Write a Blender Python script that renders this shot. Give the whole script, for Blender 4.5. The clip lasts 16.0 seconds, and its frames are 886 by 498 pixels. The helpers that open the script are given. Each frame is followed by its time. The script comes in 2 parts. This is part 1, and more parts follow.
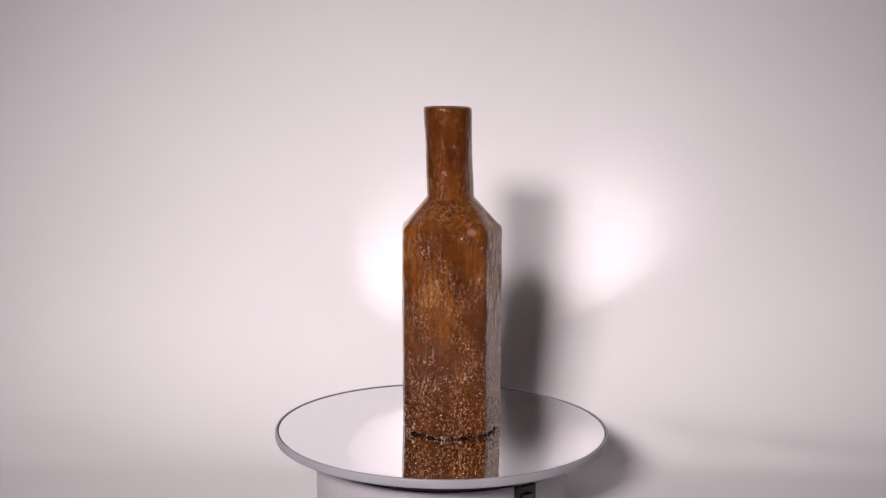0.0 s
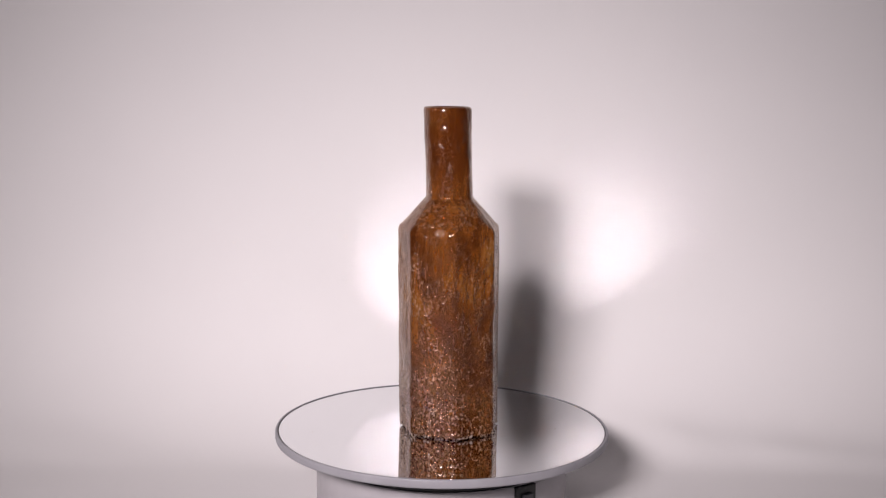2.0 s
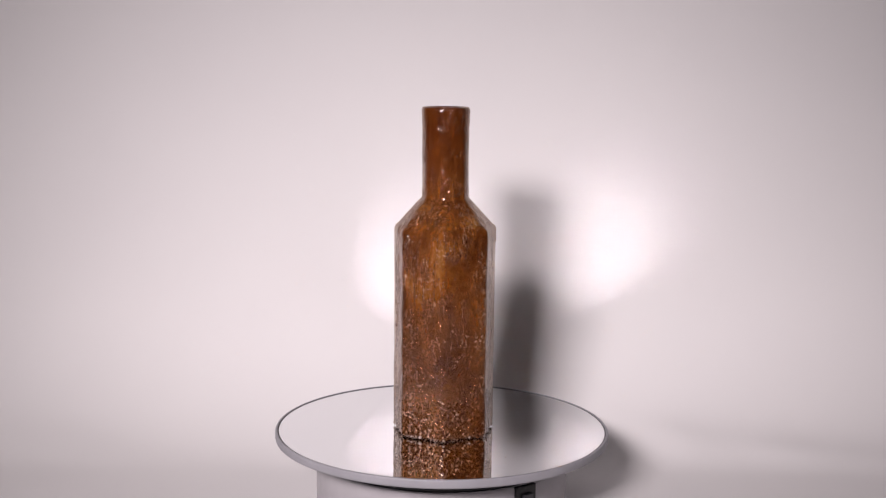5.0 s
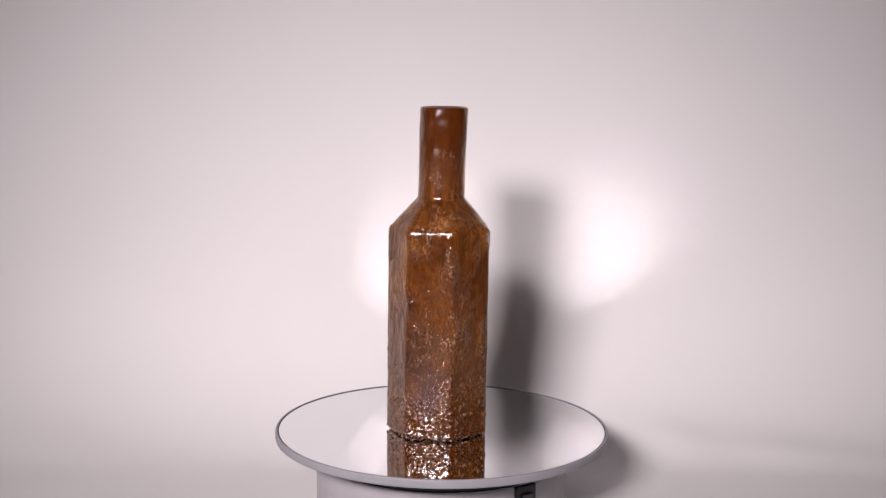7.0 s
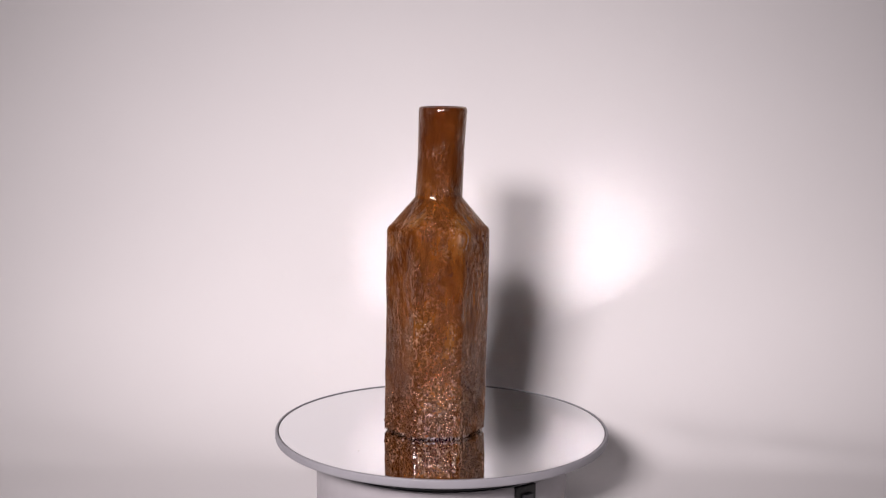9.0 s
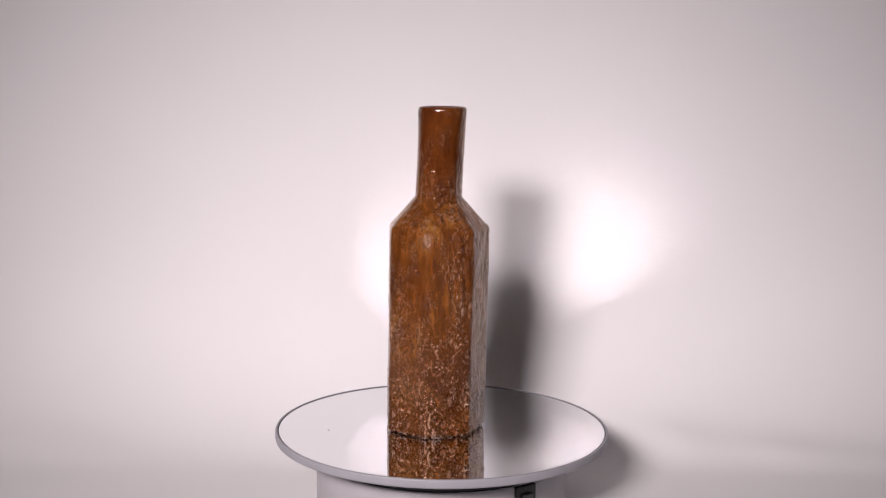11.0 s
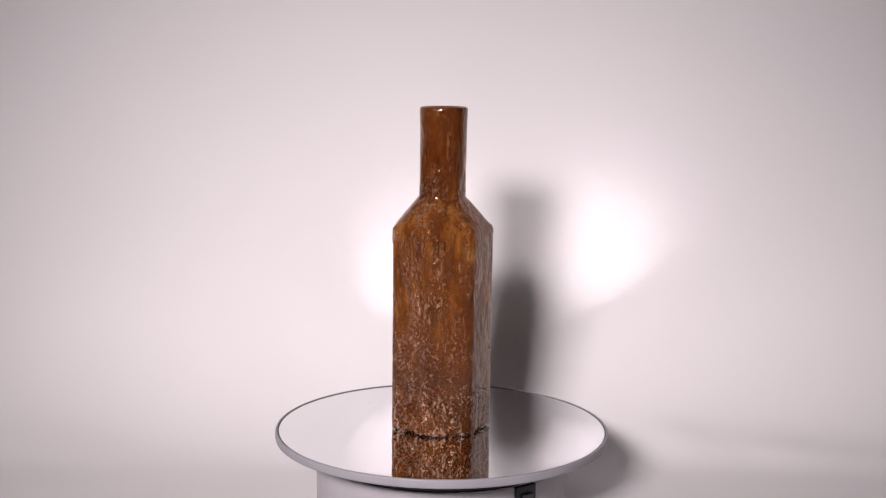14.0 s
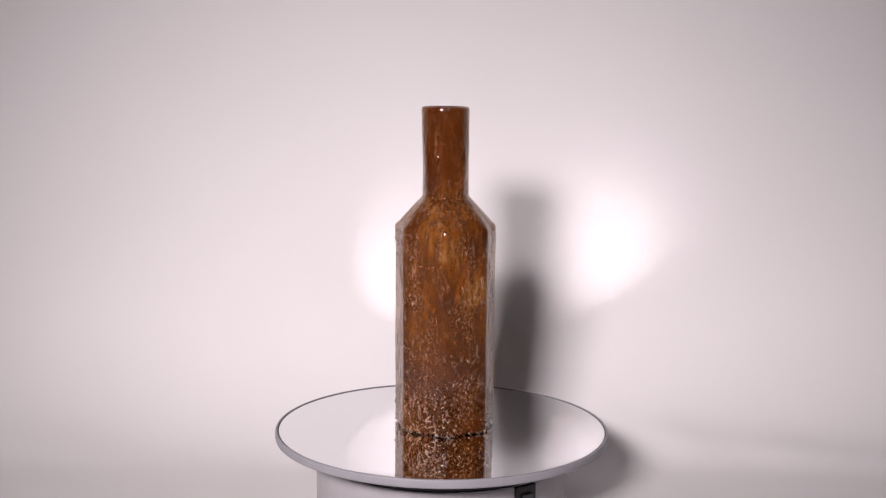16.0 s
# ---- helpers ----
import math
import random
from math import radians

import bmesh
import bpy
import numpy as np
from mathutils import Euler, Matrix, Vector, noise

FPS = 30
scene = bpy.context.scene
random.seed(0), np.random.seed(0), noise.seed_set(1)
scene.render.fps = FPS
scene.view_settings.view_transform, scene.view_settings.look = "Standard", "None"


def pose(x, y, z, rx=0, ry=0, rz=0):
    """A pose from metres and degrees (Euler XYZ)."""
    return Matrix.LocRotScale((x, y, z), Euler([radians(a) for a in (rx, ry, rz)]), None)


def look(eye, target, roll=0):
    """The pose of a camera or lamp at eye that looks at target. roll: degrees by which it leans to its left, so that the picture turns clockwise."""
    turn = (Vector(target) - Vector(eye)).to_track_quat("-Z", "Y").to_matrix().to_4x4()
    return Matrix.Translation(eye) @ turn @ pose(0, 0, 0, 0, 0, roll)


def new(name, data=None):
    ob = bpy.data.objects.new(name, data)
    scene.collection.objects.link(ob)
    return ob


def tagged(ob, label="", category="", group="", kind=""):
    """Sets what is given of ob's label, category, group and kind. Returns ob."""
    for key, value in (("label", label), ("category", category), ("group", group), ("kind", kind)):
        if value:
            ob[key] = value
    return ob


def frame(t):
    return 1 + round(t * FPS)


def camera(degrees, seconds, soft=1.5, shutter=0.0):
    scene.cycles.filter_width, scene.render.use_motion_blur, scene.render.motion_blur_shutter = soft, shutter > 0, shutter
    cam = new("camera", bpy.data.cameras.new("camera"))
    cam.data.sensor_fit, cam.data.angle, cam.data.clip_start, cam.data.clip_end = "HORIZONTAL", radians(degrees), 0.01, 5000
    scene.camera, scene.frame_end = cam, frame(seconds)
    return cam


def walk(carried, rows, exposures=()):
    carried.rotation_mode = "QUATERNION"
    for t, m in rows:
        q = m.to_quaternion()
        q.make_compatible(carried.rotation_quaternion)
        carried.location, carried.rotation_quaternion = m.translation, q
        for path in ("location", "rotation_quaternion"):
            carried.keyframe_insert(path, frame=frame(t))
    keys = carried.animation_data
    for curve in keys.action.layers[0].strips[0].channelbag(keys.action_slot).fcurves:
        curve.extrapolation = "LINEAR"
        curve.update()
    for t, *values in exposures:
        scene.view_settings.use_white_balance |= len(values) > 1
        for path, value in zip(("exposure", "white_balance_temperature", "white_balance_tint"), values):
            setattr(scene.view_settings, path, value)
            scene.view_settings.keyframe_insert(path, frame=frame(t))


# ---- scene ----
# ---- camera: stands still on a tripod, looking slightly down at the turntable ----
cam = camera(39.23, 16.0, soft=1.3)
EYE = (-0.0005, -0.9159, 0.2739)
VIEW = look(EYE, (-0.0005, 0.0, 0.2739 - 0.9159 * math.tan(radians(8.54))), 0.62)
walk(cam, [(0.0, VIEW), (16.0, VIEW)], exposures=[(0.0, -0.02), (7.0, 0.0), (10.0, 0.03), (13.5, 0.06), (16.0, 0.04)])

scene.cycles.caustics_reflective = True     # the mirror throws the lamp's light onto the sheet
scene.cycles.blur_glossy = 0.233
scene.cycles.sample_clamp_indirect = 0.0

# ---- light: one small studio lamp, front left, a little above the vase ----
world = bpy.data.worlds.new("room_dark")
world.use_nodes = True
world.node_tree.nodes["Background"].inputs[0].default_value = (0.9, 0.95, 1.0, 1)
world.node_tree.nodes["Background"].inputs[1].default_value = 0.05
scene.world = world

LAMP_AZ, LAMP_AWAY, LAMP_HIGH = 20.0, 1.76, 0.875
lamp_data = bpy.data.lights.new("studio_lamp", "AREA")
lamp_data.shape, lamp_data.size, lamp_data.size_y = "RECTANGLE", 0.53, 0.26
lamp_data.energy = 2.38
lamp_data.spread = radians(40)
lamp_data.color = (1.0, 0.89, 0.925)
lamp = new("studio_lamp", lamp_data)
lamp.matrix_world = look((-LAMP_AWAY * math.sin(radians(LAMP_AZ)), -LAMP_AWAY * math.cos(radians(LAMP_AZ)), LAMP_HIGH), (0.035, 0.16, 0.03))

TABLE_Z = -0.058            # the sheet under the turntable; the mirror's top is z = 0
WALL_Y = 0.20               # the upright part of the backdrop sheet
SPEED = 18.7                # degrees a second, clockwise seen from above


# ---- materials ----
class Mat:
    """A node material with short calls."""

    def __init__(self, name):
        self.m = bpy.data.materials.new(name)
        self.m.use_nodes = True
        self.t = self.m.node_tree
        self.b = self.t.nodes["Principled BSDF"]

    def node(self, kind, **values):
        n = self.t.nodes.new(kind)
        for key, value in values.items():
            n.inputs[key.replace("_", " ")].default_value = value
        return n

    def link(self, a, b):
        self.t.links.new(a, b)

    def coords(self, scale=(1, 1, 1)):
        c, mp = self.node("ShaderNodeTexCoord"), self.node("ShaderNodeMapping")
        mp.inputs["Scale"].default_value = scale
        self.link(c.outputs["Object"], mp.inputs["Vector"])
        return mp.outputs["Vector"]

    def noise(self, vec, scale, detail=4.0, rough=0.55, distortion=0.0):
        n = self.node("ShaderNodeTexNoise", Scale=scale, Detail=detail, Roughness=rough, Distortion=distortion)
        self.link(vec, n.inputs["Vector"])
        return n.outputs["Fac"]

    def ramp(self, fac, stops):
        r = self.node("ShaderNodeValToRGB")
        e = r.color_ramp.elements
        e[0].position, e[0].color = stops[0][0], (*stops[0][1], 1)
        e[1].position, e[1].color = stops[-1][0], (*stops[-1][1], 1)
        for pos, col in stops[1:-1]:
            x = e.new(pos)
            x.color = (*col, 1)
        self.link(fac, r.inputs[0])
        return r.outputs[0]

    def math(self, op, a, b=None, clamp=False):
        n = self.t.nodes.new("ShaderNodeMath")
        n.operation, n.use_clamp = op, clamp
        for k, v in enumerate((a, b)):
            if v is None:
                continue
            if isinstance(v, (int, float)):
                n.inputs[k].default_value = v
            else:
                self.link(v, n.inputs[k])
        return n.outputs[0]

    def mix(self, fac, a, b, blend="MIX"):
        n = self.t.nodes.new("ShaderNodeMix")
        n.data_type, n.blend_type = "RGBA", blend
        for slot, v in ((0, fac), (6, a), (7, b)):
            if isinstance(v, (int, float, tuple)):
                n.inputs[slot].default_value = v if not isinstance(v, tuple) else (*v, 1)
            else:
                self.link(v, n.inputs[slot])
        return n.outputs[2]

    def bump(self, height, strength, distance, before=None):
        n = self.node("ShaderNodeBump", Strength=strength, Distance=distance)
        self.link(height, n.inputs["Height"])
        if before is not None:
            self.link(before, n.inputs["Normal"])
        return n.outputs["Normal"]

    def put(self, **values):
        for key, value in values.items():
            socket = self.b.inputs[key.replace("_", " ")]
            if isinstance(value, (int, float)):
                socket.default_value = value
            elif isinstance(value, tuple):
                socket.default_value = (*value, 1) if len(value) == 3 else value
            else:
                self.link(value, socket)
        return self.m


def make_backdrop():
    m = Mat("matt_white_paper")
    v = m.coords()
    big, fine = m.noise(v, 3.0, 3.0), m.noise(v, 900.0, 3.0, 0.7)
    col = m.ramp(big, [(0.3, (0.79, 0.775, 0.775)), (0.7, (0.83, 0.815, 0.81))])
    return m.put(Base_Color=col, Roughness=0.75, Normal=m.bump(fine, 0.06, 0.0004))


def make_room():
    m = Mat("painted_room_wall")
    v = m.coords()
    col = m.ramp(m.noise(v, 2.0, 4.0), [(0.3, (0.46, 0.45, 0.45)), (0.7, (0.52, 0.51, 0.51))])
    return m.put(Base_Color=col, Roughness=0.85, Normal=m.bump(m.noise(v, 160.0), 0.1, 0.001))


def make_plastic(name, light, dark, rough=0.38):
    m = Mat(name)
    v = m.coords()
    col = m.ramp(m.noise(v, 40.0, 4.0), [(0.3, dark), (0.7, light)])
    r = m.ramp(m.noise(v, 150.0, 3.0), [(0.3, (rough - 0.06,) * 3), (0.7, (rough + 0.08,) * 3)])
    return m.put(Base_Color=col, Roughness=r, Normal=m.bump(m.noise(v, 1500.0, 2.0), 0.05, 0.0002))


def make_mirror():
    m = Mat("mirror_glass")
    v = m.coords()
    smear = m.ramp(m.noise(v, 18.0, 5.0, 0.6, 0.6), [(0.35, (0.010,) * 3), (0.75, (0.035,) * 3)])
    return m.put(Base_Color=(0.80, 0.81, 0.825), Metallic=1.0, Roughness=smear)


SCARS = ((107.0, 0.1475, 0.0042, 0.0065), (-67.0, 0.1530, 0.0048, 0.0040))      # bearing, height, half width, half height
BLISTER, BARK, PITS, STIPPLE = 0.0007, 0.0021, 0.0046, 0.00050                    # depths of the glass relief


def make_glass():
    m = Mat("amber_bark_glass")
    v = m.coords()
    sep = m.node("ShaderNodeSeparateXYZ")
    m.link(v, sep.inputs[0])
    z = sep.outputs["Z"]
    edge = m.math("ADD", m.math("MULTIPLY", z, 4.0), m.math("MULTIPLY", m.math("SUBTRACT", m.noise(v, 55.0, 3.0), 0.5), 0.35))
    low = m.ramp(edge, [(0.18, (1, 1, 1)), (0.42, (0, 0, 0))])
    neck = m.ramp(m.math("MULTIPLY", z, 4.0), [(0.68, (0, 0, 0)), (0.80, (1, 1, 1))])
    # colour: soft clouds of amber, redder in the neck, browner low down
    cloud = m.noise(m.coords((1, 1, 0.55)), 36.0, 5.0, 0.6, 0.7)
    amber = m.ramp(cloud, [(0.30, (0.055, 0.011, 0.002)), (0.43, (0.140, 0.037, 0.007)), (0.56, (0.245, 0.078, 0.015)), (0.74, (0.40, 0.180, 0.045))])
    amber = m.mix(m.math("MULTIPLY", neck, 0.70), amber, (0.105, 0.021, 0.005))
    amber = m.mix(m.math("MULTIPLY", low, 0.45), amber, (0.082, 0.019, 0.004))
    streak = m.ramp(m.noise(m.coords((1, 1, 0.16)), 230.0, 3.0, 0.55, 0.5), [(0.34, (0.66, 0.60, 0.55)), (0.68, (1.30, 1.38, 1.42))])
    grain = m.ramp(m.noise(v, 300.0, 3.0, 0.6, 0.4), [(0.34, (0.55, 0.48, 0.44)), (0.68, (1.30, 1.34, 1.36))])
    col = m.mix(1.0, amber, m.mix(low, streak, grain), "MULTIPLY")
    # pale seeds, rings and drawn strokes in the glass, with glints painted among them
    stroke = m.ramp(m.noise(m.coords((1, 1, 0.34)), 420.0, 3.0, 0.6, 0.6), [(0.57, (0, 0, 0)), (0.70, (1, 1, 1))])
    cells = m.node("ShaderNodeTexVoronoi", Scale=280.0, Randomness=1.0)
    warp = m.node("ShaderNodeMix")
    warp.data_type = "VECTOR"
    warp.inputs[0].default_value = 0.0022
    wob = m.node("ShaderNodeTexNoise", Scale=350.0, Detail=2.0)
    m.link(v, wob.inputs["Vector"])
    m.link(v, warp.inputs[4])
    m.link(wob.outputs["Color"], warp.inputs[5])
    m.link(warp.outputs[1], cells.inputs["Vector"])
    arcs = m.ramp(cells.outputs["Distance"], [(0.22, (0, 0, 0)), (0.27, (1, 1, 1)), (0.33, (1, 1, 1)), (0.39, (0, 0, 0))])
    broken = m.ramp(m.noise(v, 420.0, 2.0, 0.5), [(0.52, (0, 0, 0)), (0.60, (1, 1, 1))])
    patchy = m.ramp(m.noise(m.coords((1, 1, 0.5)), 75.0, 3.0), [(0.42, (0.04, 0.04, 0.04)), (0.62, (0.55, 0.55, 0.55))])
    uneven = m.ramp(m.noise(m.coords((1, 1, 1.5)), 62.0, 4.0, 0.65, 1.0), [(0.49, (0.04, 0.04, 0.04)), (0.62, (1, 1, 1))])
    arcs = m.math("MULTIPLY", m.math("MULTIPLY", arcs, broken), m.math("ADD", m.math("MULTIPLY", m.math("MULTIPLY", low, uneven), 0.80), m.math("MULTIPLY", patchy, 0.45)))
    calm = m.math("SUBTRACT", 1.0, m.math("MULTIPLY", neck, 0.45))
    # small white sparkles of the relief, put into the colour as pale dots
    glint_spots = m.ramp(m.noise(m.coords((1, 1, 0.8)), 640.0, 2.0, 0.6), [(0.59, (0, 0, 0)), (0.65, (1, 1, 1))])
    glint_spots = m.math("MULTIPLY", glint_spots, m.math("ADD", m.math("MULTIPLY", m.math("MULTIPLY", low, m.math("ADD", m.math("MULTIPLY", uneven, 0.85), 0.12)), 0.55), m.math("MULTIPLY", patchy, 0.65)))
    fleck = m.math("MULTIPLY", m.math("MAXIMUM", m.math("MAXIMUM", m.math("MULTIPLY", stroke, patchy), arcs), glint_spots), calm)
    # two pale scars where the mould seam was fused
    scars = None
    for az, high, wide, tall in SCARS:
        spot = m.node("ShaderNodeMapping")
        spot.vector_type = "POINT"
        spot.inputs["Scale"].default_value = (1 / wide, 1 / wide, 1 / tall)
        spot.inputs["Location"].default_value = (-0.0365 * math.cos(radians(az)) / wide, -0.0365 * math.sin(radians(az)) / wide, -high / tall)
        m.link(v, spot.inputs["Vector"])
        far = m.node("ShaderNodeVectorMath")
        far.operation = "LENGTH"
        m.link(spot.outputs["Vector"], far.inputs[0])
        one = m.ramp(far.outputs["Value"], [(0.55, (0.34, 0.34, 0.34)), (1.0, (0, 0, 0))])
        scars = one if scars is None else m.math("MAXIMUM", scars, one)
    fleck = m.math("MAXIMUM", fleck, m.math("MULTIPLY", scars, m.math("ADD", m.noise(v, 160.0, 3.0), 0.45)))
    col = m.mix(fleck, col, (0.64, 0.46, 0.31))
    # the two creases are fire-polished and smoother
    crease = m.math("MINIMUM", m.math("ABSOLUTE", m.math("SUBTRACT", z, 0.1530)), m.math("ABSOLUTE", m.math("SUBTRACT", z, 0.1755)))
    worn = m.ramp(m.math("MULTIPLY", crease, 100.0), [(0.14, (0.10, 0.10, 0.10)), (0.40, (1, 1, 1))])
    # relief: blisters and fine stipple low down, drawn bark strokes above
    vor = m.node("ShaderNodeTexVoronoi", Scale=300.0, Randomness=1.0)
    m.link(m.coords((1, 1, 0.9)), vor.inputs["Vector"])
    ring = m.ramp(vor.outputs["Distance"], [(0.0, (0.1,) * 3), (0.18, (0.0,) * 3), (0.30, (1.0,) * 3), (0.42, (0.35,) * 3), (0.8, (0.45,) * 3)])
    n1 = m.bump(m.math("MULTIPLY", ring, m.math("ADD", m.math("MULTIPLY", m.math("MULTIPLY", low, uneven), 0.7), m.math("MULTIPLY", patchy, 0.35))), 1.0, BLISTER)
    barky = m.math("MULTIPLY", m.noise(m.coords((1, 1, 0.32)), 300.0, 3.0, 0.5, 0.6), m.math("MULTIPLY", m.math("ADD", patchy, 0.12), worn))
    n2 = m.bump(barky, 1.0, BARK, n1)
    pits = m.math("MULTIPLY", m.noise(m.coords((1, 1, 0.7)), 370.0, 2.0, 0.5, 0.6), m.math("MULTIPLY", m.math("MULTIPLY", patchy, worn), m.math("SUBTRACT", 1.0, m.math("ADD", m.math("MULTIPLY", neck, 0.75), m.math("MULTIPLY", low, 0.70)))))
    n3 = m.bump(pits, 1.0, PITS, n2)
    stipple = m.math("MULTIPLY", m.noise(v, 1050.0, 2.0, 0.5), m.math("ADD", m.math("MULTIPLY", low, 0.9), m.math("MULTIPLY", worn, 0.16)))
    n4 = m.bump(stipple, 1.0, STIPPLE, n3)
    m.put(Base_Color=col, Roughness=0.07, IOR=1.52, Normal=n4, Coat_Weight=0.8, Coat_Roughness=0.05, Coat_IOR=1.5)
    clear = m.node("ShaderNodeBsdfGlass", Roughness=0.04, IOR=1.5)
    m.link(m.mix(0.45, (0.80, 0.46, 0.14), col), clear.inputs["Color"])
    m.link(n4, clear.inputs["Normal"])
    both = m.node("ShaderNodeMixShader")
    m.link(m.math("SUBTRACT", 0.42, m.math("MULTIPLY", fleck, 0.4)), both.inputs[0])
    m.link(m.b.outputs[0], both.inputs[1])
    m.link(clear.outputs[0], both.inputs[2])
    m.link(both.outputs[0], m.t.nodes["Material Output"].inputs["Surface"])
    return m.m


def make_inner_glass():
    m = Mat("clear_inner_glass")
    return m.put(Base_Color=(0.97, 0.93, 0.86), Roughness=0.05, IOR=1.5, Transmission_Weight=1.0, Normal=m.bump(m.noise(m.coords(), 120.0), 0.3, 0.001))


def make_knob():
    m = Mat("amber_glass_seed")
    tint = m.node("ShaderNodeNewGeometry").outputs["Random Per Island"]
    col = m.ramp(tint, [(0.0, (0.10, 0.026, 0.008)), (0.7, (0.19, 0.058, 0.014)), (1.0, (0.27, 0.12, 0.05))])
    return m.put(Base_Color=col, Roughness=0.07, IOR=1.52, Transmission_Weight=0.35, Coat_Weight=0.4, Coat_Roughness=0.03)


def make_pale_glass():
    m = Mat("clear_foot_glass")
    col = m.ramp(m.noise(m.coords(), 700.0), [(0.35, (0.30, 0.19, 0.12)), (0.65, (0.68, 0.58, 0.50))])
    return m.put(Base_Color=col, Roughness=0.08, IOR=1.5, Transmission_Weight=0.5, Coat_Weight=0.5, Coat_Roughness=0.03)


PAPER, ROOM, MIRROR, GLASS, INNER = make_backdrop(), make_room(), make_mirror(), make_glass(), make_inner_glass()
KNOB, PALE = make_knob(), make_pale_glass()
RIM_GREY = make_plastic("light_grey_plastic", (0.345, 0.34, 0.365), (0.30, 0.295, 0.32), 0.5)
BASE_WHITE = make_plastic("white_plastic", (0.42, 0.405, 0.42), (0.38, 0.365, 0.38), 0.45)
BLACK = make_plastic("black_plastic", (0.010, 0.010, 0.011), (0.006, 0.006, 0.007), 0.35)
# dark grey standing in for shade on the disc edge's inner wall
RIM_SHADE = make_plastic("dark_rim_shade", (0.10, 0.10, 0.105), (0.07, 0.07, 0.075), 0.5)
DUST = make_plastic("pale_dust", (0.75, 0.72, 0.68), (0.6, 0.58, 0.55), 0.7)


# ---- building helpers ----
def mesh_object(name, bm, material, smooth=True):
    data = bpy.data.meshes.new(name)
    bm.to_mesh(data)
    bm.free()
    data.materials.append(material)
    for poly in data.polygons:
        poly.use_smooth = smooth
    return new(name, data)


def part(name, bm, material, parent, label="", smooth=True):
    ob = mesh_object(name, bm, material, smooth)
    ob.parent = parent
    if label:
        ob["label"] = label
    return ob


def lathe(profile, steps=160):
    """A turned solid: radius and height pairs, from the axis or a lip round to the other end."""
    bm = bmesh.new()
    rings = []
    for r, z in profile:
        if r < 1e-6:
            rings.append([bm.verts.new((0, 0, z))])
        else:
            rings.append([bm.verts.new((r * math.cos(2 * math.pi * k / steps), r * math.sin(2 * math.pi * k / steps), z))
                          for k in range(steps)])
    for a, b in zip(rings, rings[1:]):
        for k in range(steps):
            j = (k + 1) % steps
            if len(a) == 1 and len(b) == 1:
                continue
            if len(a) == 1:
                bm.faces.new((a[0], b[j], b[k]))
            elif len(b) == 1:
                bm.faces.new((a[k], a[j], b[0]))
            else:
                bm.faces.new((a[k], a[j], b[j], b[k]))
    bmesh.ops.recalc_face_normals(bm, faces=bm.faces)
    return bm


def box(sx, sy, sz, at=(0, 0, 0), bevel=0.0):
    bm = bmesh.new()
    bmesh.ops.create_cube(bm, size=1.0)
    for v in bm.verts:
        v.co = Vector((v.co.x * sx + at[0], v.co.y * sy + at[1], v.co.z * sz + at[2]))
    if bevel:
        bmesh.ops.bevel(bm, geom=bm.edges[:], offset=bevel, segments=2, affect="EDGES", profile=0.6)
    return bm


# ---- the place: a dim room, and a white sheet swept up into a backdrop ----
def build_room():
    x0, x1, y0, y1, z0, z1, th = -1.9, 1.9, -2.6, 0.9, TABLE_Z - 0.02, 1.75, 0.1
    plan = (("wall_north", (x1 - x0, th, z1 - z0), ((x0 + x1) / 2, y1 + th / 2, (z0 + z1) / 2)),
            ("wall_south", (x1 - x0, th, z1 - z0), ((x0 + x1) / 2, y0 - th / 2, (z0 + z1) / 2)),
            ("wall_west", (th, y1 - y0, z1 - z0), (x0 - th / 2, (y0 + y1) / 2, (z0 + z1) / 2)),
            ("wall_east", (th, y1 - y0, z1 - z0), (x1 + th / 2, (y0 + y1) / 2, (z0 + z1) / 2)),
            ("ceiling", (x1 - x0 + 2 * th, y1 - y0 + 2 * th, th), ((x0 + x1) / 2, (y0 + y1) / 2, z1 + th / 2)),
            ("floor", (x1 - x0 + 2 * th, y1 - y0 + 2 * th, th), ((x0 + x1) / 2, (y0 + y1) / 2, z0 - th / 2)))
    for name, size, at in plan:
        tagged(mesh_object(name, box(*size, at), ROOM, False), "plain grey painted surface of the dim studio room",
               "ceiling" if name == "ceiling" else "floor" if name == "floor" else "wall", "", "structure")


PUCKERS = ((0.205, 0.118, 0.030, 0.020, 0.0040), (0.285, 0.106, 0.050, 0.020, 0.0034), (0.40, 0.088, 0.09, 0.022, 0.0030),
           (-0.33, 0.10, 0.10, 0.03, 0.0030))


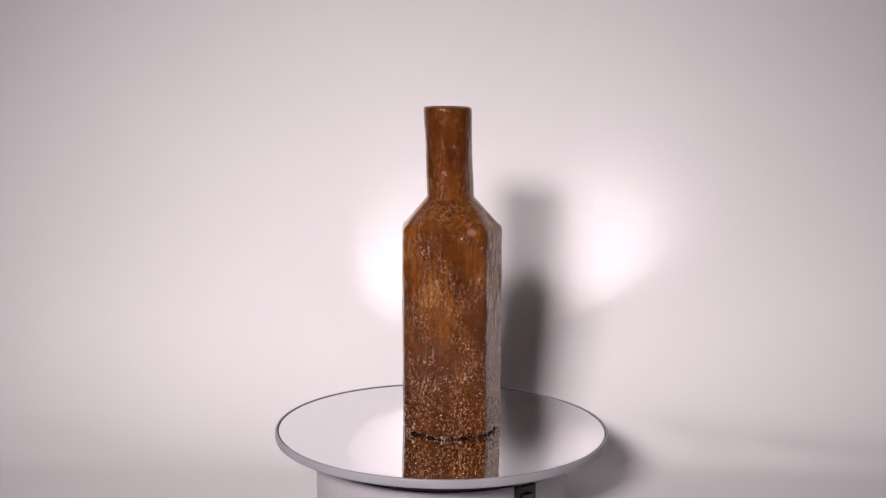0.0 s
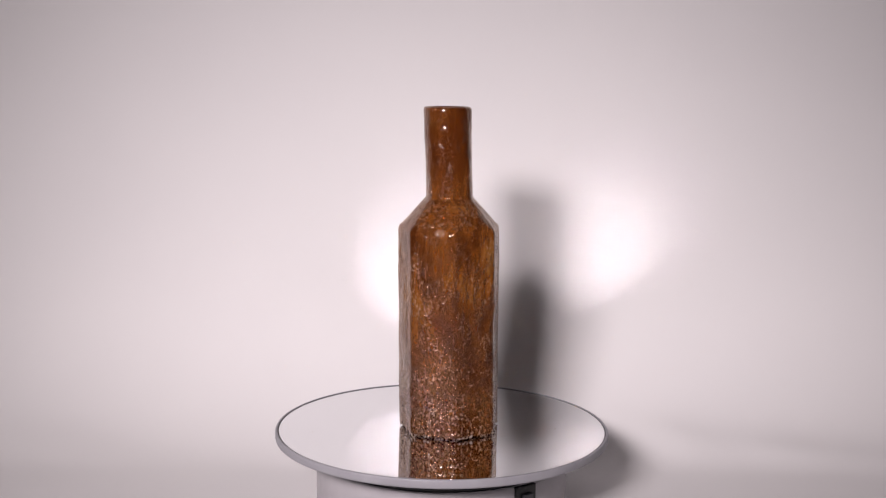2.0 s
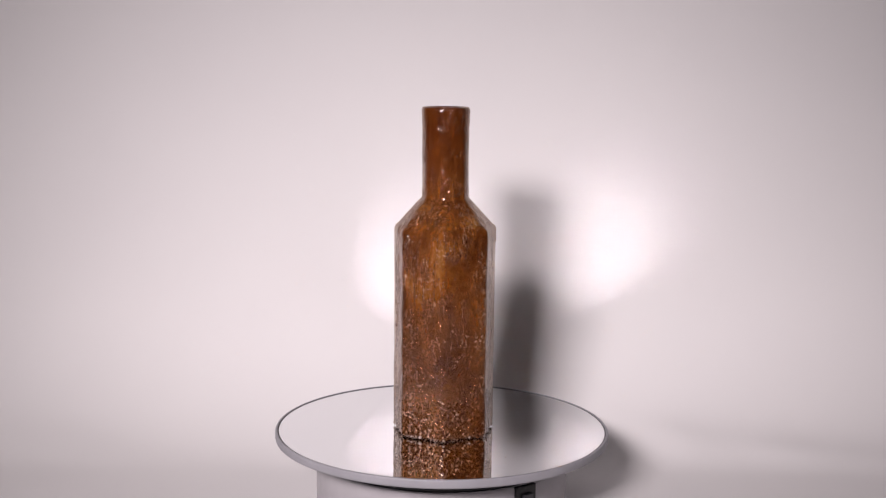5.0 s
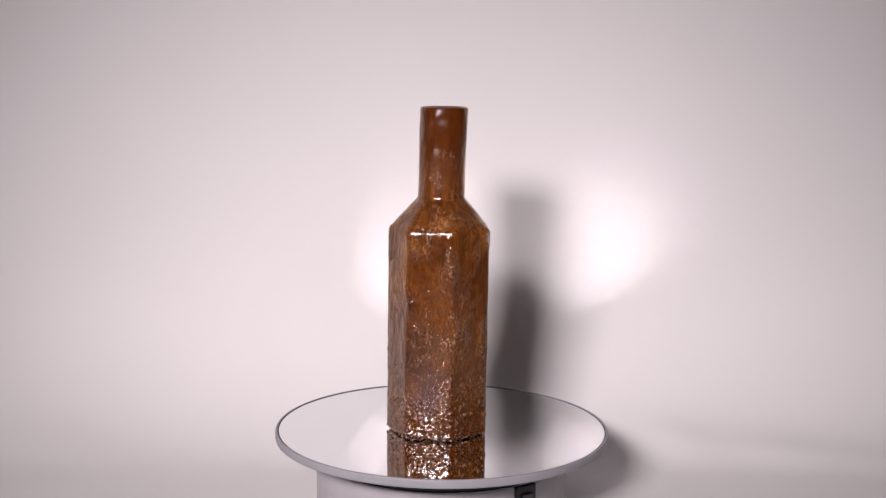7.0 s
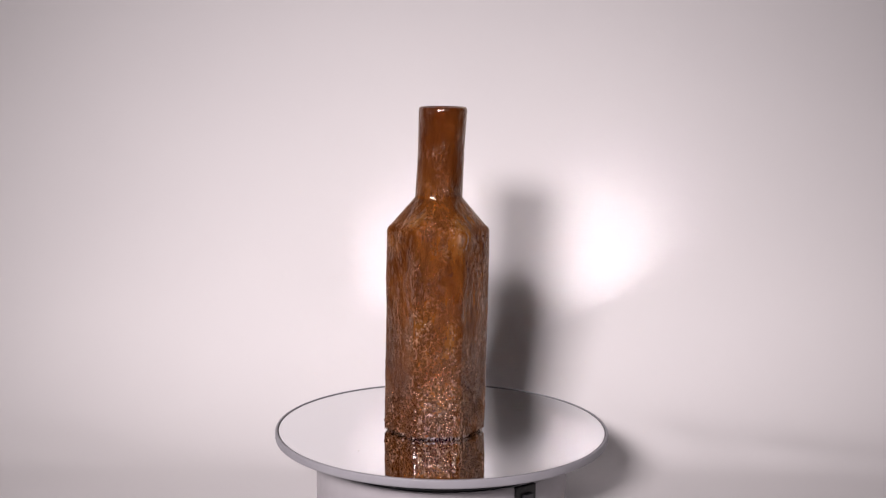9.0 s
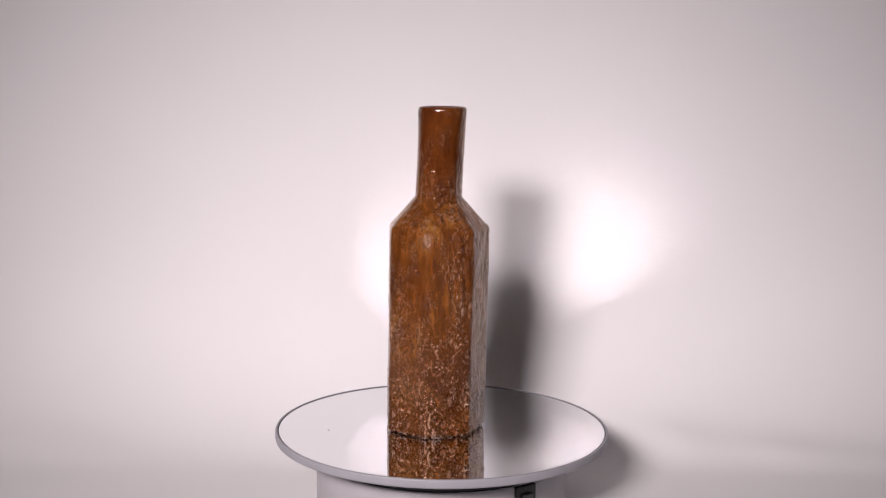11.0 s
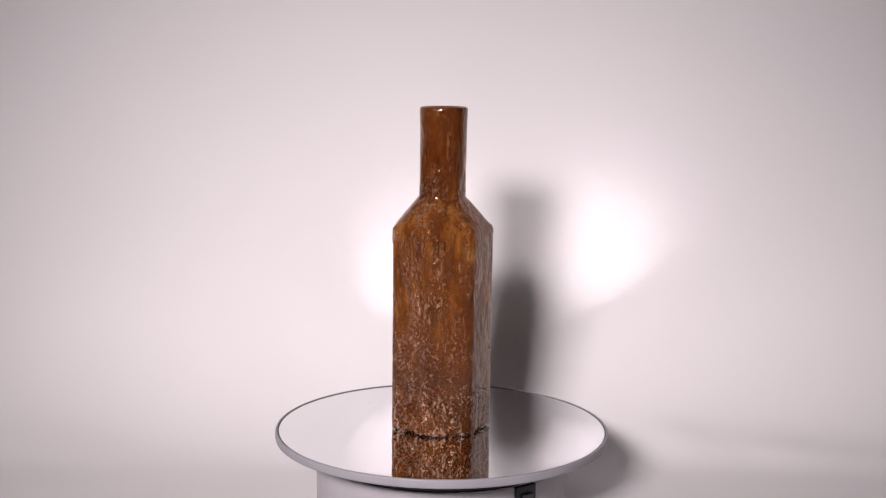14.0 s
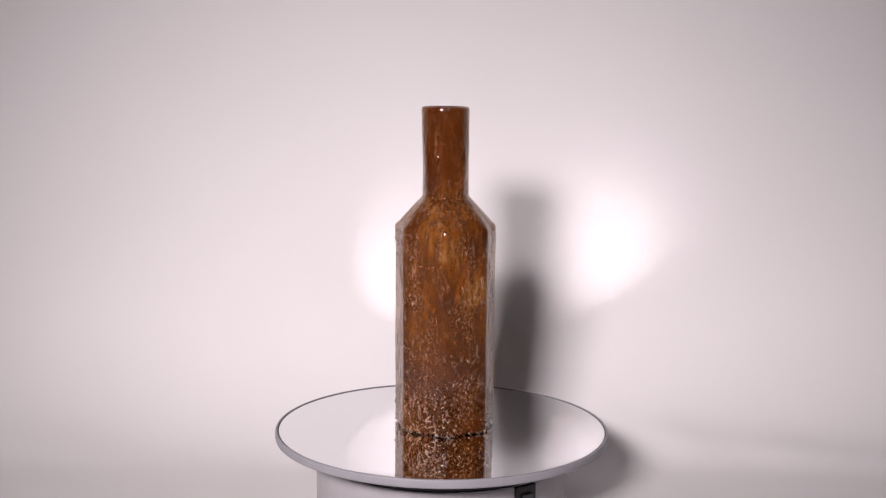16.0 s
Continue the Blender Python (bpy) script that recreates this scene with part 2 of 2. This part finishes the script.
def build_backdrop():
    bend, end, lean = 0.14, radians(80), math.tan(radians(10))
    foot = WALL_Y - bend
    line = [(y, 0.0) for y in np.arange(-1.5, foot - 0.31, 0.05)] + [(y, 0.0) for y in np.arange(foot - 0.3, foot - 0.005, 0.012)]
    line += [(foot + bend * math.sin(a), bend - bend * math.cos(a)) for a in np.linspace(0, end, 26)]
    y1, z1 = line[-1]
    line += [(y1 + lean * 0.03 * k, z1 + 0.03 * k) for k in range(1, 46)]
    xs = np.concatenate([np.linspace(-1.15, -0.5, 24), np.linspace(-0.49, 0.49, 170), np.linspace(0.5, 1.15, 24)])
    bm = bmesh.new()
    grid = []
    for y, z in line:
        row = []
        for x in xs:
            k = noise.noise(Vector((x * 2.3, y * 3.0, z * 3.0))) * 0.0035
            # soft puckers where the sheet starts to rise
            lift = 0.0
            for cx, cy, wx, wy, high in PUCKERS:
                dx = (x - cx) / wx
                lift += high * math.exp(-dx * dx - ((y - cy + 0.15 * (x - cx)) / wy) ** 2)
            if z > 0.06:
                lift = 0.0
            row.append(bm.verts.new((x, y - k, TABLE_Z + z + (k * 0.3 if z < 0.01 else 0) + lift)))
        grid.append(row)
    for a, b in zip(grid, grid[1:]):
        for k in range(len(xs) - 1):
            bm.faces.new((a[k], a[k + 1], b[k + 1], b[k]))
    ob = mesh_object("backdrop", bm, PAPER)
    solid = ob.modifiers.new("thickness", "SOLIDIFY")
    solid.thickness, solid.offset = 0.0012, -1.0
    tagged(ob, "seamless white paper backdrop sheet curving up behind the turntable", "backdrop", "", "structure")


# ---- the turntable ----
def build_turntable():
    table = tagged(new("turntable"), "white display turntable with a round mirror top, slowly turning", "turntable")
    table.empty_display_size = 0.05
    table.location = (0, 0, TABLE_Z)
    up = -TABLE_Z
    t = up - 0.0196
    base = part("base", lathe([(0, 0), (0.0925, 0), (0.0947, 0.003), (0.0950, t - 0.002), (0.0946, t - 0.0005), (0.0938, t), (0, t)]),
                BASE_WHITE, table, "smooth white plastic round base")
    part("gap_ring", lathe([(0, t), (0.0932, t), (0.0932, t + 0.0028), (0, t + 0.0028)]), BLACK, table, "black gap ring under the disc")
    disc = part("disc", lathe([(0, -0.0168), (0.0940, -0.0168), (0.0946, -0.0164), (0.0948, -0.0105), (0.0956, -0.0072), (0.118, -0.0066), (0.1244, -0.0060),
                               (0.1254, -0.0054), (0.1257, -0.0044), (0.1257, -0.0004), (0.1255, 0.0003), (0.1250, 0.0006),
                               (0.1241, 0.0006), (0.1239, 0.0003), (0.1239, -0.0030), (0, -0.0030)], 224),
                RIM_GREY, table, "light grey plastic disc with a raised edge")
    disc.location = (0, 0, up)
    part("mirror", lathe([(0, -0.0026), (0.1230, -0.0026), (0.1234, -0.0022), (0.1234, -0.0006), (0.1230, 0.0), (0, 0.0)], 224),
         MIRROR, disc, "round silvered mirror plate", False)
    # added dark ring: paints the shaded inner wall of the raised edge
    part("shade_ring", lathe([(0.1236, -0.0028), (0.1238, -0.0028), (0.1238, 0.0003), (0.1236, 0.0003), (0.1236, -0.0028)], 224),
         RIM_SHADE, disc, "thin dark ring painting the shade inside the raised edge")
    for a, r, s in ((35, 0.086, 0.0007), (152, 0.061, 0.0005), (228, 0.098, 0.0005), (300, 0.07, 0.0004)):
        bm = bmesh.new()
        bmesh.ops.create_icosphere(bm, subdivisions=1, radius=s)
        for v in bm.verts:
            v.co = Vector((v.co.x + r * math.cos(radians(a)), v.co.y * 0.7 + r * math.sin(radians(a)), v.co.z * 0.5 + s * 0.4))
        part("dust_speck", bm, DUST, disc, "pale speck of dust")
    # the power switch in the side of the base
    ang = radians(38.4)
    at = Matrix.Translation((0.0946 * math.sin(ang), -0.0946 * math.cos(ang), t - 0.0085)) @ Matrix.Rotation(ang, 4, "Z")
    bm = box(0.0185, 0.005, 0.0165, (0, 0.0005, 0), 0.0008)
    bm.transform(at)
    switch = part("switch", bm, BLACK, table, "black plastic rocker switch", False)
    bm = box(0.0085, 0.003, 0.011, (0.0005, -0.0030, -0.003), 0.0007)
    bm.transform(at)
    part("rocker", bm, make_plastic("dark_grey_plastic", (0.05, 0.05, 0.055), (0.035, 0.035, 0.04), 0.35), switch, "dark grey rocker", False)
    return table, disc


# ---- the vase ----
CORNER = 42.0 - 90.0        # a corner of the seven-sided body at the start
LEAN = radians(100.0 - 90.0)


def seven(th, sharp):
    """Radius of a rounded heptagon with corner radius about 1."""
    step = 2 * math.pi / 7
    total = 0.0
    for k in range(7):
        c = math.cos(th - radians(CORNER) - step * (k + 0.5))
        if c > 0:
            total += (c / math.cos(step / 2)) ** sharp
    return total ** (-1.0 / sharp)


def build_vase():
    vase = tagged(new("vase"), "tall seven-sided amber glass bottle vase with bark texture", "vase")
    vase.empty_display_size = 0.05
    cols = 7 * 90
    body_r, neck_r = 0.0391, 0.0178
    z_sh, z_nk, z_top = 0.1540, 0.1750, 0.2415
    shape7 = [seven(2 * math.pi * k / cols, 46) for k in range(cols)]
    soft7 = [seven(2 * math.pi * k / cols, 22) for k in range(cols)]

    def centre(z):
        s = -0.0092 * z - 0.033 * max(0.0, z - z_nk)
        return s * math.cos(LEAN), s * math.sin(LEAN)

    def relief(x, y, z, low):
        """Uneven blown wall, drawn bark ridges above and blisters low down."""
        d = noise.noise(Vector((x * 70, y * 70, z * 30 + 7))) * 0.00042
        ridge = 1.0 - abs(noise.noise(Vector((x * 230, y * 230, z * 78)))) * 2.2
        patch = min(1.0, max(0.0, noise.noise(Vector((x * 55, y * 55, z * 32 + 3))) * 2.0 + 0.55))
        d += ridge * 0.00024 * (1.0 - 0.7 * low) * patch
        d += noise.noise(Vector((x * 330, y * 330, z * 210))) * 0.00024 * (1.0 - low) * patch
        if low > 0:
            d += noise.noise(Vector((x * 420, y * 420, z * 420))) * 0.00013 * low
            d += noise.noise(Vector((x * 190 + 3, y * 190 + 9, z * 190))) * 0.00022 * low
        return d

    def point(k, z, r, poly, rough):
        th = 2 * math.pi * k / cols
        flat = shape7[k] if z < z_sh + 0.001 else soft7[k]
        rr = r * (poly * flat + (1 - poly) * 0.985)
        cx, cy = centre(z)
        x, y = rr * math.cos(th), rr * math.sin(th)
        if rough:
            low = 1.0 if z < 0.045 else max(0.0, 1.0 - (z - 0.045) / 0.05)
            rr += relief(x, y, z, low) * rough
            for az, high, wide, tall in SCARS:
                turn = (math.degrees(th) - az + 180) % 360 - 180
                q = math.hypot(radians(turn) * 0.0365 / wide, (z - high) / tall)
                if q < 1.6:
                    rr += 0.0005 * math.exp(-((q - 0.85) / 0.22) ** 2) - 0.0003 * math.exp(-(q / 0.6) ** 2)
            x, y = rr * math.cos(th), rr * math.sin(th)
        return Vector((x + cx, y + cy, z))

    def skin(name, rows, label, flip=False, cap=None):
        bm = bmesh.new()
        rings = [[bm.verts.new(point(k, *row)) for k in range(cols)] for row in rows]
        for a, b in zip(rings, rings[1:]):
            for k in range(cols):
                j = (k + 1) % cols
                quad = (a[k], a[j], b[j], b[k])
                bm.faces.new(quad[::-1] if flip else quad)
        if cap is not None:
            z, ring = cap
            c = bm.verts.new((*centre(z), z))
            for k in range(cols):
                tri = (rings[ring][k], c, rings[ring][(k + 1) % cols])
                bm.faces.new(tri[::-1] if flip else tri)
        return part(name, bm, INNER if name == "inner_wall" else GLASS, vase, label)

    # body: heel, then the seven tall faces
    rows = [(0.0022, body_r * 0.80, 1, 0.0), (0.0006, body_r * 0.88, 1, 0.2), (0.0004, body_r * 0.93, 1, 0.6), (0.0010, body_r * 0.965, 1, 0.9),
            (0.0022, body_r * 0.987, 1, 1.1)]
    for k in range(1, 360):
        z = 0.0022 + (z_sh - 0.0032 - 0.0022) * k / 359
        rows.append((z, body_r * (0.994 + 0.006 * min(1.0, z / 0.02)), 1, 1.15))
    edge = (z_sh, body_r * 0.974, 1, 0.4)
    rows += [(z_sh - 0.0023, body_r * 0.998, 1, 0.7), (z_sh - 0.0015, body_r * 0.993, 1, 0.5), (z_sh - 0.0007, body_r * 0.985, 1, 0.4), edge]
    skin("body", rows, "seven tall faces of amber bark-textured glass", cap=(0.0030, 0))
    # seeds and knobs standing out of the skin
    rng = np.random.default_rng(7)
    ico = bmesh.new()
    bmesh.ops.create_icosphere(ico, subdivisions=2, radius=1.0)
    ball = np.array([v.co[:] for v in ico.verts])
    tris = np.array([[v.index for v in f.verts] for f in ico.faces])
    ico.free()
    hoop_v, hoop_f = [], []
    for i in range(14):
        for j in range(6):
            u, w = 2 * math.pi * i / 14, 2 * math.pi * j / 6
            hoop_v.append(((1 + 0.2 * math.cos(w)) * math.cos(u), (1 + 0.2 * math.cos(w)) * math.sin(u), 0.2 * math.sin(w)))
            a, b, c, d = (i * 6 + j, ((i + 1) % 14) * 6 + j, ((i + 1) % 14) * 6 + (j + 1) % 6, i * 6 + (j + 1) % 6)
            hoop_f += [(a, b, c), (a, c, d)]
    hoop_v, hoop_f = np.array(hoop_v), np.array(hoop_f)

    def scatter(name, count, z_range, size, squash, tall, hoops, sink, material, label, bias=1.0):
        pts, faces, n = [], [], 0
        for i in range(count):
            z = z_range[0] + (z_range[1] - z_range[0]) * rng.random() ** bias
            k = int(rng.integers(cols))
            if noise.noise(Vector((k * 0.05, z * 60, 4.0))) < -0.15 and rng.random() < 0.75:
                continue
            at = point(k, z, body_r, 1, 1.15)
            side = round((math.degrees(2 * math.pi * k / cols) - CORNER) / (360 / 7) - 0.5)
            th = radians(CORNER + (side + 0.5) * 360 / 7)
            n_, t_ = np.array((math.cos(th), math.sin(th), 0)), np.array((-math.sin(th), math.cos(th), 0))
            r = size[0] + (size[1] - size[0]) * rng.random() ** 2.5
            base, f = (hoop_v, hoop_f) if rng.random() < hoops else (ball, tris)
            spin = rng.normal() * 0.25
            u = base[:, 0] * math.cos(spin) - base[:, 1] * math.sin(spin) * tall
            w = base[:, 0] * math.sin(spin) + base[:, 1] * math.cos(spin) * tall
            out = base[:, 2] * squash * (0.6 + 0.8 * rng.random())
            pts.append(np.array(at) + r * (np.outer(u, t_) + np.outer(w, (0, 0, 1)) + np.outer(out - sink * squash, n_)))
            faces.append(f + n)
            n += len(base)
        data = bpy.data.meshes.new(name)
        data.from_pydata(np.concatenate(pts).tolist(), [], np.concatenate(faces).tolist())
        data.materials.append(material)
        for poly in data.polygons:
            poly.use_smooth = True
        ob = new(name, data)
        ob.parent = vase
        tagged(ob, label, "", "", "stuff")

    scatter("seed_relief", 620, (0.001, 0.070), (0.0006, 0.0015), 0.24, 1.05, 0.4, 0.7, KNOB, "small shiny glass knobs and rings", 0.9)
    scatter("bark_relief", 340, (0.055, 0.150), (0.0005, 0.0013), 0.26, 2.2, 0.04, 0.6, KNOB, "drawn-out shiny ridges of bark-textured glass")
    scatter("foot_beads", 46, (0.0012, 0.0022), (0.0008, 0.0016), 0.5, 0.8, 0.5, 0.9, PALE, "pale clear glass beads along the foot")
    # shoulder
    rows = [edge]
    for k in range(1, 30):
        f = k / 30
        rows.append((z_sh + (z_nk - z_sh) * f, body_r * 0.974 + (neck_r * 1.03 - body_r * 0.974) * f, 1 - 0.45 * f, 0.75))
    foot = (z_nk, neck_r * 1.03, 0.55, 0.5)
    rows.append(foot)
    skin("shoulder", rows, "sloping faceted amber glass shoulder")
    # neck
    rows = [foot, (z_nk + 0.0008, neck_r * 1.012, 0.55, 0.6)]
    for k in range(1, 80):
        f = k / 80
        z = z_nk + 0.0008 + (z_top - 0.003 - z_nk - 0.0008) * f
        rows.append((z, neck_r * (1.005 - 0.012 * math.sin(math.pi * f)), 0.5 * (1 - f) ** 0.7, 0.8))
    lip0 = (z_top - 0.003, neck_r * 1.005, 0.0, 0.5)
    rows.append(lip0)
    skin("neck", rows, "straight amber glass neck")
    # lip
    inner = neck_r - 0.0042
    rows = [lip0, (z_top - 0.0016, neck_r * 1.0, 0, 0.3), (z_top - 0.0006, neck_r * 0.975, 0, 0.2), (z_top - 0.0001, neck_r * 0.93, 0, 0.1),
            (z_top, neck_r * 0.88, 0, 0.0), (z_top - 0.0003, neck_r * 0.81, 0, 0.0), (z_top - 0.0014, inner, 0, 0.0)]
    skin("lip", rows, "fire-polished amber glass lip")
    # hollow inside
    rows = [(z_top - 0.0014, inner, 0, 0.0), (z_top - 0.02, inner * 0.97, 0, 0), (z_nk + 0.004, inner * 0.97, 0.2, 0), (z_nk - 0.004, inner * 1.05, 0.4, 0),
            (z_sh - 0.004, body_r * 0.86, 1, 0), (0.10, body_r * 0.865, 1, 0), (0.05, body_r * 0.86, 1, 0), (0.016, body_r * 0.84, 1, 0), (0.011, body_r * 0.7, 1, 0)]
    skin("inner_wall", rows, "smooth hollow inside of the glass", cap=(0.0105, -1))
    return vase


build_room()
build_backdrop()
turntable, disc = build_turntable()
vase = build_vase()


def motions():
    """The disc turns at a steady rate and carries the vase, which stands a little off its axis."""
    off, start = 0.0062, 103.0
    times = [0.5 * k for k in range(33)]
    up = -TABLE_Z
    walk(disc, [(t, pose(0, 0, up, 0, 0, -SPEED * t)) for t in times])
    rows = []
    for t in times:
        a = radians(start - SPEED * t)
        rows.append((t, pose(off * math.sin(a), -off * math.cos(a), 0.0004, 0, 0, -SPEED * t)))
    walk(vase, rows)


motions()
